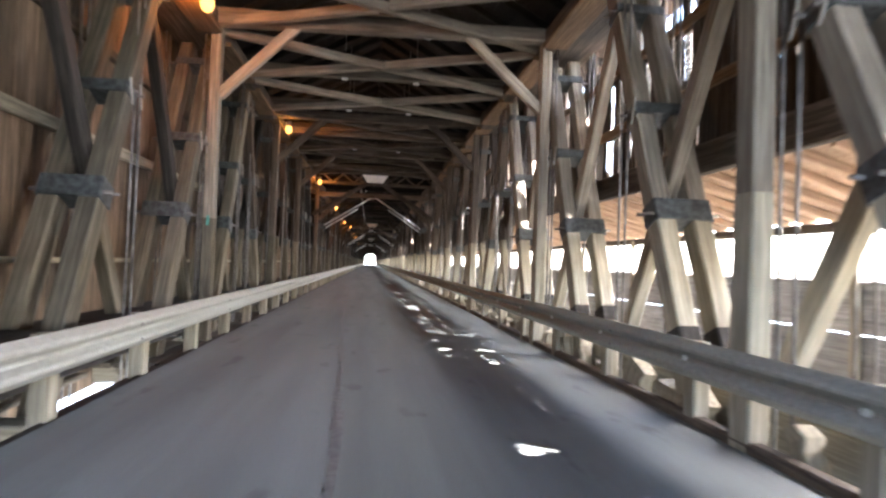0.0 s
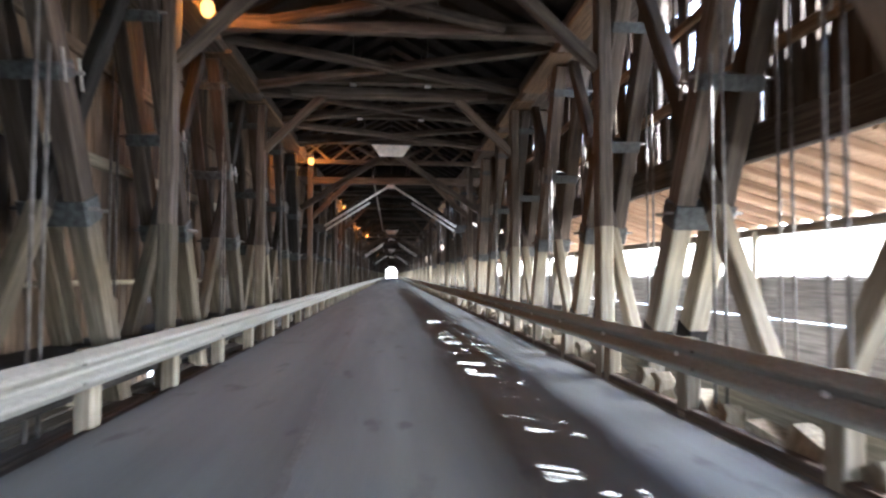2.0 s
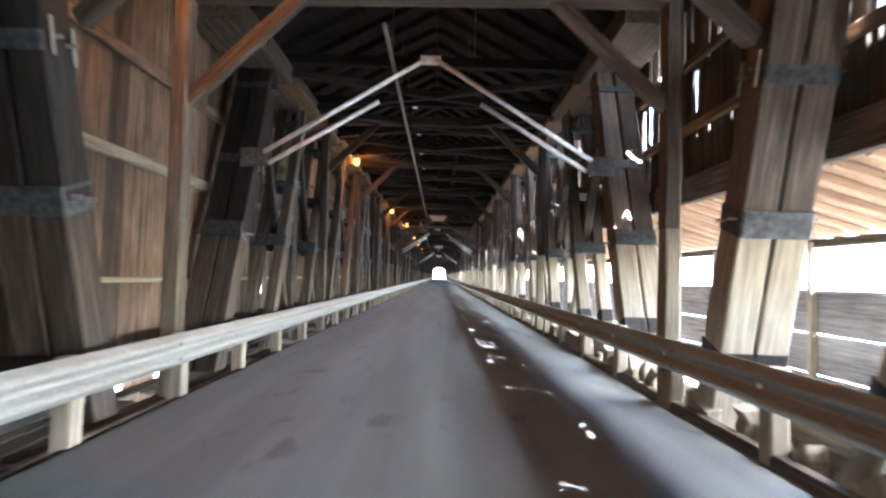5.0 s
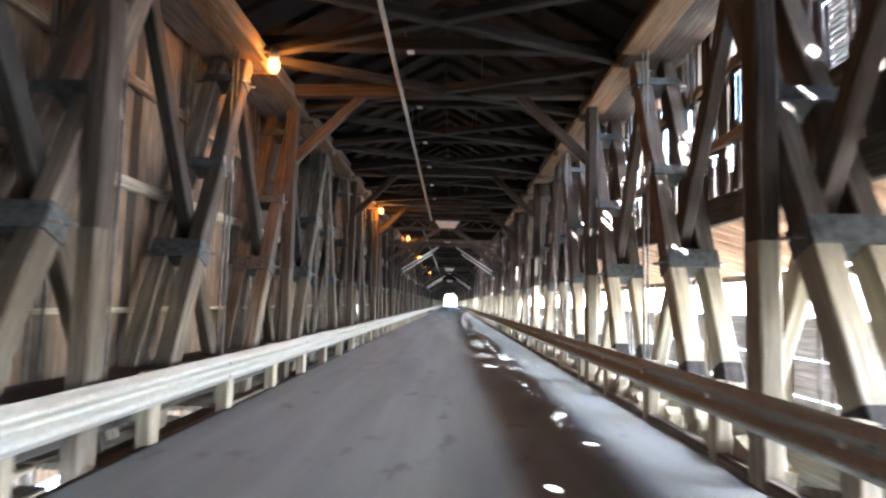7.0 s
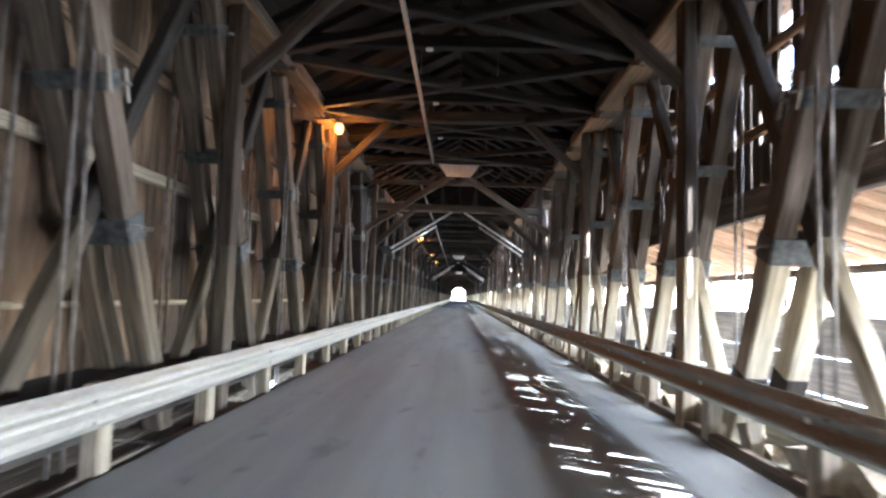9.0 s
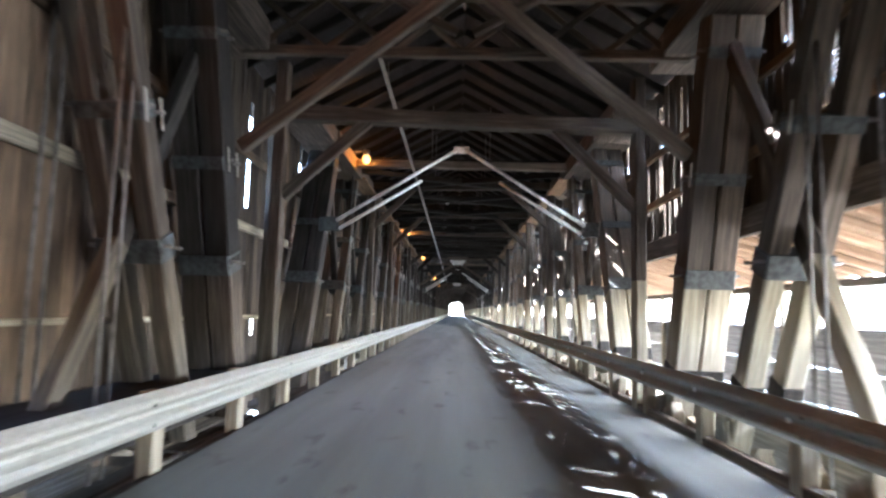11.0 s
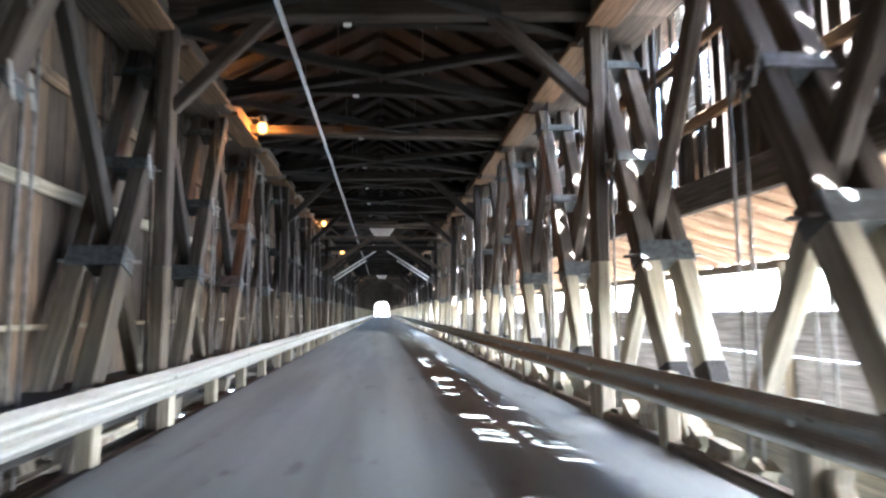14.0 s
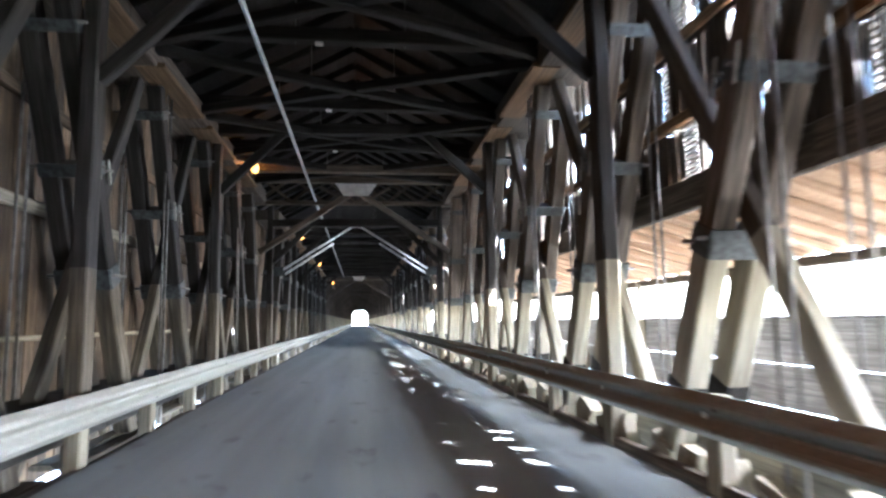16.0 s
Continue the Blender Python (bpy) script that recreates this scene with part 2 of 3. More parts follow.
def empty(name, where, label, category, group="", kind=""):
    ob = new(name)
    ob.location = where
    ob.matrix_basis = Matrix.Translation(where)
    ob.empty_display_size = 0.2
    return tagged(ob, label, category, group, kind)


class Heap:
    """Many boxes joined into one mesh."""

    def __init__(self):
        self.v, self.f = [], []

    def box(self, lo, hi):
        n = len(self.v)
        x0, y0, z0 = lo
        x1, y1, z1 = hi
        self.v += [(x0, y0, z0), (x1, y0, z0), (x1, y1, z0), (x0, y1, z0), (x0, y0, z1), (x1, y0, z1), (x1, y1, z1), (x0, y1, z1)]
        self.f += [(n, n + 3, n + 2, n + 1), (n + 4, n + 5, n + 6, n + 7), (n, n + 1, n + 5, n + 4), (n + 1, n + 2, n + 6, n + 5), (n + 2, n + 3, n + 7, n + 6), (n + 3, n, n + 4, n + 7)]

    def bar(self, p0, p1, w, h, side=(1, 0, 0)):
        m, d, n = along(p0, p1, side), (Vector(p1) - Vector(p0)).length / 2, len(self.v)
        a, b = w / 2, h / 2
        self.v += [tuple(m @ Vector(q)) for q in ((-a, -b, -d), (a, -b, -d), (a, b, -d), (-a, b, -d), (-a, -b, d), (a, -b, d), (a, b, d), (-a, b, d))]
        self.f += [(n, n + 3, n + 2, n + 1), (n + 4, n + 5, n + 6, n + 7), (n, n + 1, n + 5, n + 4), (n + 1, n + 2, n + 6, n + 5), (n + 2, n + 3, n + 7, n + 6), (n + 3, n, n + 4, n + 7)]

    def done(self, name, mat, parent=None, label=""):
        ob = place(name, mesh_from(name, self.v, self.f, mat), Matrix(), None)
        if parent is not None:
            ob.parent = parent
            ob.matrix_basis = parent.matrix_basis.inverted()
        if label:
            ob["label"] = label
        return ob


# ---- plan ----
START, NEAR_END, END = -9.0, 103.0, 300.0
ROAD_L, ROAD_R = -2.33, 2.6
TRUSS_IN, TRUSS_MID, TRUSS_OUT = 2.93, 3.12, 3.32   # planes of the brace pair and the counter brace
CHORD_Z = 4.85
WALL_X = 3.62
SPLICE_Z, CROSS_Z = 1.86, 3.05
SLOPE_FOOT = 0.1
RUN = 2.14  # how far a brace leans from foot to head
# spans: middle, tie spacing, feet of the braces that lean forward and of those that lean back (left truss, right truss), posts
def steps(start, step, count):
    return [start + step * k for k in range(count)]


SPANS = [
    (13.35, 2.80, (steps(11.58, -2.84, 6), steps(11.10, -2.90, 6)), (steps(15.97, 2.77, 5), steps(15.75, 2.81, 5)), ((4.2, 0.0), (10.15, 0.45), (16.72, 0.27), (22.2, 0.0))),
    (48.10, 2.70, (steps(45.95, -2.86, 5), steps(45.76, -2.86, 5)), (steps(50.40, 2.80, 5), steps(50.42, 2.80, 5)), ((38.4, 0.2), (44.35, 0.3), (51.35, 0.3), (57.0, 0.2))),
    (85.20, 2.80, (steps(83.50, -2.81, 6), steps(82.75, -2.79, 6)), (steps(88.12, 2.85, 5), steps(87.65, 2.82, 5)), ((73.5, 0.7), (79.1, 0.63), (88.8, 0.6), (94.6, 0.5))),
    (121.0, 2.75, (steps(118.95, -2.87, 5),) * 2, (steps(123.4, 2.85, 4),) * 2, ((109.3, 0.2), (115.4, 0.2), (125.1, 0.2), (130.8, 0.2))),
]
END_BRACES = ((31.9, 31.6), (66.5, 65.93), (104.3, 103.9))  # left, right
PORTALS = (27.0, 61.3, 99.2, 134.5)
FAR = 137.6

# ---- ground, river and road ----
water = Heap()
water.box((-2500, -2500, -9.3), (2500, 2500, -9.0))
tagged(water.done("water", WATER), "wide calm river under the bridge", "river", kind="structure")
for name, y0, y1 in (("ground_near", -2500, START - 0.6), ("ground_far", END + 0.6, 2500)):
    bank = Heap()
    bank.box((-2500, y0, -8.6), (2500, y1, -0.06))
    tagged(bank.done(name, GRASS), "dry gravel river bank beyond the bridge's mouth", "ground", kind="structure")
deck = Heap()
deck.box((ROAD_L, START - 60, -0.16), (ROAD_R, END + 200, 0.0))
tagged(deck.done("road", ASPHALT), "worn grey asphalt road surface through the bridge", "road", kind="structure")
tar = Heap()
y = START - 20
while y < 24:
    w = 0.07 + 0.02 * math.sin(y * 1.7)
    x = -0.18 - 0.03 * y + 0.03 * math.sin(y * 0.35) + 0.012 * math.sin(y * 1.9)
    tar.box((x - w / 2, y, 0.0), (x + w / 2, y + 0.62, 0.004))
    y += 0.6
tagged(tar.done("road_seam", TAR), "dark tar seam along the asphalt road", "road seam", kind="structure")
under = empty("floor_beams", (0, 48, -0.5), "dark timber floor beams under the road", "floor beams", kind="structure")
y = START
while y < NEAR_END + 4:
    stick("floor_beam", (-2.6, y, -0.345), (2.6, y, -0.345), 0.24, 0.34, OLD, under, side=(0, 1, 0))
    y += 1.4
ledge = empty("deck_ledge", (-3.0, 48, -0.3), "worn planks on the floor beams beside the road", "deck ledge", kind="structure")
y = START + 0.1
while y < NEAR_END:
    for x in (-2.56, -2.8, -3.04, -3.28):
        if rng.random() < 0.86:
            stick("plank", (x, y + 0.02, -0.14), (x, y + rng.choice((2.2, 2.72, 2.76)), -0.14), 0.23, 0.06, WORN_SHADED, ledge, rough=0.002)
    y += 2.8


# ---- trusses ----
def braces(truss, s, foot, top, wide=False, upper=OLD, lower=PALE):
    """A panel's braces: a pair of heavy timbers up towards midspan, pale below the splice, with iron bands."""
    def at(z):
        return foot + (top - foot) * (z - SLOPE_FOOT) / (CHORD_Z - SLOPE_FOOT)
    cols = (TRUSS_IN, TRUSS_OUT) if not wide else (TRUSS_MID - 0.16, TRUSS_MID + 0.16)
    w, d = (0.2, 0.25) if not wide else (0.295, 0.38)
    for x in cols:
        stick("brace", (s * x, at(SPLICE_Z), SPLICE_Z), (s * x, at(CHORD_Z), CHORD_Z), w, d, upper, truss)
        stick("brace_foot", (s * x, at(-0.42), -0.42), (s * x, at(SPLICE_Z), SPLICE_Z), w + 0.005, d + 0.005, lower, truss, "pale renewed timber foot")
    slant = Vector((0, at(2.0) - at(1.0), 1.0)).normalized()
    for z, hgt, grow in ((SPLICE_Z, 0.24, 0.03), (CROSS_Z, 0.15, 0.02), (4.45, 0.13, 0.02)):
        c = Vector((s * (TRUSS_IN + TRUSS_OUT) / 2, at(z), z))
        band = stick("iron_band", c - slant * hgt / 2, c + slant * hgt / 2, 0.6 + grow, d + 0.015 + grow, CLAMP, truss, "grey painted iron splice band", rough=0.003)
        for dy in (-0.1, 0.1):
            if z == CROSS_Z:
                p = c + Vector((-s * 0.345, dy * 1.4, 0))
                stick("strap", p + Vector((0, -0.03, 0.14)), p + Vector((0, 0.05, -0.14)), 0.02, 0.035, GALVANISED, band, "pale bolted strap", rough=0.002)
            rod("bolt", c + Vector((-s * 0.40, dy, 0)), c + Vector((s * 0.40, dy, 0)), 0.018, IRON, band)
    if s > 0:
        for x in cols:
            c = Vector((s * x, at(0.60), 0.60))
            stick("heel_block", c - slant * 0.11, c + slant * 0.11, w + 0.025, d + 0.04, SHADE_AND_DARK, truss, "dark timber heel block", rough=0.004)


def counter(truss, s, foot, top, upper=OLD, lower=PALE):
    def at(z):
        return foot + (top - foot) * (z - SLOPE_FOOT) / (CHORD_Z - SLOPE_FOOT)
    x = s * TRUSS_MID
    stick("counter_brace", (x, at(SPLICE_Z), SPLICE_Z), (x, at(CHORD_Z), CHORD_Z), 0.15, 0.2, upper, truss)
    stick("counter_foot", (x, at(-0.42), -0.42), (x, at(SPLICE_Z), SPLICE_Z), 0.15, 0.2, lower, truss, "pale renewed timber foot")


def build_truss(s, mid, panel, forward, back):
    y0, y1 = min(forward) - 1.0, max(back) + 1.0
    t = empty("howe_truss", (s * TRUSS_MID, mid, -0.5), "weathered timber truss with crossed braces and iron bands", "truss", "bridge trusses")
    for foot, d in [(f, 1) for f in forward] + [(f, -1) for f in back]:
        # front braces lightened for the entrance daylight, less so on the left
        upper = OLD if foot > 12 else ENTRANCE_LIT if s > 0 else PALE_SHADED
        # shade on the left and far along is put into darker timber colours
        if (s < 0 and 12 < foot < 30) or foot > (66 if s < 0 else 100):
            upper = DARK if foot < 84 else TARRED_SHADED
        # left feet take the darker copies: their shade is in the colour
        lower = PALE if s > 0 else WORN_SHADED if mid > 20 else PALE_SHADED
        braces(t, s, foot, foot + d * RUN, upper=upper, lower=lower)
        counter(t, s, foot + d * (RUN + 0.02), foot - d * 0.55, TARRED_SHADED if s < 0 else DARK if foot > 12 else upper, lower)
        for x in (TRUSS_IN - 0.06, TRUSS_OUT + 0.17):
            for dy in (-0.09, 0.09):
                rod("tie_rod", (s * x, foot + d * 1.62 + dy, -0.5), (s * x, foot + d * 1.62 + dy, CHORD_Z + 0.1), 0.016, IRON, t, "slender vertical iron rod")
        stick("bearing_block", (s * (TRUSS_IN - 0.13), foot - d * 0.42, -0.3), (s * (TRUSS_OUT + 0.16), foot - d * 0.42, -0.3), 0.3, 0.22, PALE, t, side=(0, 1, 0))
    foot_chord = (TRUSS_MID, 0.31, 0.4, 0.74, TARRED_SHADED) if s < 0 else (3.28, 0.0, 0.5, 0.5, PALE)
    for lo, hi, x, z, h, w, mat, nm in ((y0 - 0.4, y1 + 0.4, TRUSS_MID, CHORD_Z + 0.21, 0.38, 0.86, OLD, "top_chord"), (y0 - 0.4, y1 + 0.4, *foot_chord, "bottom_chord")):
        n = max(1, round((hi - lo) / 5.6))
        for i in range(n):
            stick(nm, (s * x, lo + (hi - lo) * i / n + 0.004, z), (s * x, lo + (hi - lo) * (i + 1) / n - 0.004, z), w, h, mat, t, rough=0.003)
    for k in range(-4 if mid > 20 else -5, 6):
        end = mid + panel * k - (0.4 if s < 0 else 0.9)
        if y0 - 0.4 < end - 2.2 and end < y1 + 0.4:
            stick("soffit_plank", (s * 2.8, end - 2.2, 4.89), (s * 2.8, end, 4.89), 0.42, 0.07, TAN, t, "tan plank under the chord", rough=0.003)
    return t


for mid, panel, forward, back, posts in SPANS:
    for s in (-1, 1):
        build_truss(s, mid, panel, forward[s > 0], back[s > 0])


def end_frame(s, foot, head):
    t = empty("end_post", (s * TRUSS_MID, foot, -0.5), "heavy doubled end timbers over the pier", "end post", "end posts")
    # left end timbers darker than the right ones, partly as painted shade
    braces(t, s, foot, head, wide=True, upper=OLD if s > 0 else TARRED_SHADED, lower=PALE if s > 0 else DARK)
    lo, hi = min(foot, head), max(foot, head)
    stick("top_chord", (s * TRUSS_MID, lo - 0.1, CHORD_Z + 0.21), (s * TRUSS_MID, hi + 0.3, CHORD_Z + 0.21), 0.8, 0.37, OLD, t, rough=0.003)
    stick("bottom_chord", (s * TRUSS_MID, lo - 0.3, -0.64), (s * TRUSS_MID, hi + 0.3, -0.64), 0.74, 0.4, OLD, t, rough=0.003)


for s in (-1, 1):
    for pair in END_BRACES:
        end_frame(s, pair[s > 0], pair[s > 0] + RUN)
    for y in PORTALS:
        y += 0.0 if s > 0 else -0.3
        end_frame(s, y + 2.15, y + 0.65)


# ---- cross frames: posts with knee braces and tie beams ----
def post_frame(y, tie=5.16, skew=0.0):
    """Posts on both sides with knee braces to a tie beam; skew: how far the left post stands ahead of the right one."""
    f = empty("cross_frame", (0, y, 0), "timber posts with knee braces under a tie beam", "cross frame", "cross frames")
    # lit near the entrance, then darker by distance: light and shade as colour
    mat = ENTRANCE_LIT if y < 12 else OLD if y < 36 else DARK if y < 86 else TARRED_SHADED
    for s in (-1, 1):
        x, yy = s * 2.72, y - s * skew / 2
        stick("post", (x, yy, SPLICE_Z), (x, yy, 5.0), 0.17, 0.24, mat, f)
        # left post feet darker than right: shade put into the colour
        stick("post_foot", (x, yy, -0.4), (x, yy, SPLICE_Z), 0.175, 0.25, PALE if s > 0 else PALE_SHADED if y < 36 else WORN_SHADED, f, "pale renewed post foot")
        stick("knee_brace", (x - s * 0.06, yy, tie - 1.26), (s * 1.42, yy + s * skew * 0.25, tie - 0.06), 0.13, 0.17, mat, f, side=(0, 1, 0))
        if s < 0 and 10 < y < 11:
            stick("paint_mark", (x + 0.01, yy - 0.128, 1.74), (x + 0.01, yy - 0.128, 1.9), 0.05, 0.006, TEAL, f, "faded teal paint mark", rough=0.001)
    if 10 < y < 11:
        stick("packing_board", (-0.56, y - 0.2, 5.36), (0.38, y - 0.2, 5.36), 0.04, 0.17, TAN, f, "short tan board on the tie beam", side=(0, 1, 0), rough=0.002)
    e = 3.3 if tie > 5 else 2.64
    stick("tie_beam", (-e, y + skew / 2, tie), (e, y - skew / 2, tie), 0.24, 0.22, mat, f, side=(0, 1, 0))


for span in SPANS:
    for y, skew in span[4]:
        post_frame(y, skew=skew)
for y in (18.4, 70.4, 84.2, 97.5):
    b = empty("lamp_beam", (0, y, 5.05), "short timber beam across beside a lamp", "beam", "lamp beams")
    stick("beam", (-3.3, y, 5.06), (3.3, y, 5.06), 0.2, 0.2, OLD, b, side=(0, 1, 0))
for y, tie, skew in ((29.9, 4.45, 0.2), (64.1, 4.22, -0.4), (102.2, 4.45, 0.2)):
    post_frame(y, tie=tie, skew=skew)


pier_post = empty("pier_post", (-3.25, 65.37, 0), "dark timber post with a paler foot against the board wall", "post")
stick("post", (-3.25, 65.37, SPLICE_Z), (-3.25, 65.37, 5.0), 0.2, 0.18, DARK, pier_post)
stick("post_foot", (-3.25, 65.37, -0.4), (-3.25, 65.37, SPLICE_Z), 0.205, 0.185, WORN_SHADED, pier_post, "paler renewed post foot")


# ---- overhead: ties, crossed laterals and sag rods at every panel ----
def overhead(y, panel, cross=True, mat=OLD, brace=OLD):
    o = empty("overhead_bracing", (0, y, 5.2), "crossed timber laterals between the roof ties", "lateral bracing", "overhead bracing")
    stick("tie", (-3.4, y, 5.32), (3.4, y, 5.32), 0.2, 0.2, mat, o, side=(0, 1, 0))
    for x in (-0.78, 0.78):
        rod("sag_rod", (x, y, 5.2), (x, y, 6.9), 0.009, IRON, o, "thin iron hanger rod")
        if y < 30 or x < 0:
            px, size = (x, 0.13) if y < 30 else (-0.45, 0.11)
            stick("washer_plate", (px, y, 5.195), (px, y, 5.215), size, size, PLATE, o, "pale square washer plate", rough=0.001)
    if cross:
        stick("lateral_brace", (-2.75, y + 0.12, 5.1), (2.75, y + panel - 0.12, 5.1), 0.15, 0.15, brace, o, side=(0, 0, 1), rough=0.012)
        a, b = Vector((2.75, y + 0.12, 5.1)), Vector((-2.75, y + panel - 0.12, 5.1))
        m = (a + b) / 2
        d = (b - a).normalized() * 0.1
        stick("lateral_brace", a, m - d, 0.15, 0.15, brace, o, side=(0, 0, 1), rough=0.012)
        stick("lateral_brace", m + d, b, 0.15, 0.15, brace, o, side=(0, 0, 1), rough=0.012)


for mid, panel, forward, back, posts in SPANS:
    for k in range(-5 if mid > 20 else -6, 6):
        # tie and lateral colours hold entrance light first, roof shade further in
        overhead(mid + panel * k, panel, k < 5, SHADE_AND_DARK if mid > 20 else ENTRANCE_LIT if k < 1 else OLD, SHADE_AND_DARK if mid > 80 else TARRED_SHADED if mid > 20 else ENTRANCE_LIT if k < 1 else OLD)


# ---- portals over the piers ----
def portal(y):
    p = empty("portal_brace", (0, y, 4.7), "grey timber portal braces meeting at a white gusset plate", "portal brace", "portals")
    v = [(-0.57, -0.012, 0.34), (0.57, -0.012, 0.34), (0.34, -0.012, 0.0), (-0.34, -0.012, 0.0)]
    v += [(a, 0.012, c) for a, b, c in v]
    me = mesh_from("gusset_plate", v, [(0, 3, 2, 1), (4, 5, 6, 7), (0, 1, 5, 4), (1, 2, 6, 5), (2, 3, 7, 6), (3, 0, 4, 7)], PLATE)
    place("gusset_plate", me, Matrix.Translation((0.02, y - 0.1, 4.72)), p, "white painted steel gusset plate")
    for s in (-1, 1):
        stick("portal_leg", (s * 0.08, y, 4.84), (s * 2.74, y + 1.1, 3.3), 0.14, 0.17, OLD, p, side=(0, 1, 0))
        stick("portal_strut", (s * 0.1, y + 0.9, 4.72), (s * 1.0, y + 0.6, 5.1), 0.09, 0.1, OLD, p, side=(0, 1, 0))
    stick("tie_beam", (-3.3, y, 5.2), (3.3, y, 5.2), 0.2, 0.22, OLD, p, side=(0, 1, 0))
    # lattice girder across the road behind the plate
    g = empty("lattice_girder", (0, y + 1.9, 5.2), "dark timber lattice girder across the roof", "lattice girder", "lattice girders")
    for z in (4.9, 5.72):
        stick("girder_chord", (-3.1, y + 1.9, z), (3.1, y + 1.9, z), 0.12, 0.14, OLD, g, side=(0, 1, 0))
    n = 6
    for i in range(n):
        x0, x1 = -2.9 + 5.8 * i / n, -2.9 + 5.8 * (i + 1) / n
        stick("lattice_bar", (x0, y + 1.87, 4.92), (x1, y + 1.87, 5.7), 0.03, 0.09, OLD, g, side=(0, 1, 0))
        stick("lattice_bar", (x1, y + 1.93, 4.92), (x0, y + 1.93, 5.7), 0.03, 0.09, OLD, g, side=(0, 1, 0))


for y in PORTALS:
    portal(y)


def tube_frame(y):
    f = empty("sway_frame", (0, y, 3.0), "pairs of pale steel tubes rising to a point under the roof", "sway frame", "sway frames")
    for s in (-1, 1):
        rod("tube", (s * 2.5, y - 0.1, 3.1), (s * 0.06, y + 0.1, 4.68), 0.036, TUBE, f)
        rod("tube", (s * 2.45, y, 2.95), (s * 0.82, y + 0.35, 4.05), 0.036, TUBE, f)
        stick("end_plate", (s * 2.45, y - 0.06, 3.03), (s * 2.86, y - 0.06, 3.03), 0.03, 0.3, CLAMP, f, side=(0, 1, 0))
    stick("apex_plate", (-0.16, y + 0.1, 4.66), (0.16, y + 0.1, 4.66), 0.02, 0.14, TUBE, f, side=(0, 1, 0))


for y in (32.5, 67.3, 104.0):
    tube_frame(y)


# ---- outer walls of boards ----
def board_mesh(w, length, mat, thick=0.026):
    key = ("board", round(w, 3), round(length, 2), mat.name, thick, rng.randrange(2))
    if key not in MESHES:
        v, f = prism(w, thick, length, 0.004, 1, 0.0, rng)
        MESHES[key] = mesh_from("board", v, f, mat)
    return MESHES[key]


def put_board(wall, s, y, bw, z0, z1, mat, thick=0.026):
    tilt = rng.uniform(-0.2, 0.2)
    x = s * (WALL_X + rng.uniform(-0.006, 0.006))
    place("board", board_mesh(bw, round((z1 - z0) * 25) / 25, mat, thick), Matrix.Translation((x, y, (z0 + z1) / 2)) @ pose(0, 0, 0, tilt, 0, 90), wall)


LEFT_SLITS = ((65.13, 2.98, 4.78), (68.5, 4.0, 5.1))  # missing upper lengths of boards: along, from, to


def left_wall(name, y0, y1):
    w = empty(name, (-WALL_X, (y0 + y1) / 2, 0), "weathered brown vertical board wall", "wall", kind="structure")
    y, bw = y0, 0.205
    while y < y1 - 0.05:
        for z0, z1 in left_columns():
            # more dark boards over the pier and beyond, as painted shade
            mat = STAINED_SHADED if rng.random() < (0.9 if 60.5 < y < 70 else 0.65 if y > 70 else 0.14) else BROWN
            gap = next((g for g in LEFT_SLITS if abs(y + bw / 2 - g[0]) < bw / 2 and z0 < g[1] < z1), None)
            for a, b in ((z0, gap[1]), (gap[2], z1)) if gap else ((z0, z1),):
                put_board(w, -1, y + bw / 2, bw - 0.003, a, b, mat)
        y += bw


ROWS_Z = ((2.71, 3.3), (3.42, 4.15), (4.3, 5.1))


OPEN_BAYS = ((6.5, 9.5), (15.2, 18.0), (23.6, 26.8), (38.5, 46.0), (68.5, 74.5), (77.5, 99.0))
SLIT_BAYS = ((9.5, 13.0), (18.0, 21.0), (46.0, 54.0), (62.5, 68.5), (74.5, 77.5))


def right_plan(y0, y1):
    """Boards along the wall: yields each board's runs between its missing stretches, and the strips that still cover a joint."""
    r = random.Random(int(y0 * 10) + 5)
    y, mood = y0, 0.0
    while y < y1 - 0.05:
        wide = any(a < y < b for a, b in OPEN_BAYS)
        thin = any(a < y < b for a, b in SLIT_BAYS)
        mood = 0.75 * mood + 0.25 * r.uniform(-1, 1)
        chance = (0.42, 0.52, 0.6) if wide else (0.08, 0.14, 0.2) if thin else (0.09, 0.2, 0.28)
        gone = [row for i, row in enumerate(ROWS_Z) if r.random() < chance[i] * (1 + 1.4 * mood)]
        bw = r.choice((0.07, 0.09, 0.11)) if gone else r.choice((0.16, 0.18, 0.2))
        runs, z = [], 2.45
        for a, b in gone:
            a = a if r.random() < 0.75 else a + r.uniform(0.1, 0.3)
            runs.append((z, a))
            z = b
        runs.append((z, 5.42))
        yield "board", y + bw / 2, bw, [run for run in runs if run[1] - run[0] > 0.05]
        for a, b in gone:
            if r.random() < (0.4 if a > 4.2 else 0.78 if a > 3.4 else 0.9):
                yield "slats", y + bw / 2, bw, [(a, b if r.random() < 0.7 else b - r.uniform(0.12, 0.3))]
        gap = r.choice((0.024, 0.036, 0.046)) if thin else r.choice((0.01, 0.016, 0.028))
        keep = (0.3 if thin else 0.65 if wide else 0.8) - 0.6 * mood
        yield "batten", y + bw + gap / 2, gap + 0.03, [row for i, row in enumerate(ROWS_Z) if r.random() < keep + (0.25, 0.02, -0.3)[i]]
        y += bw + gap


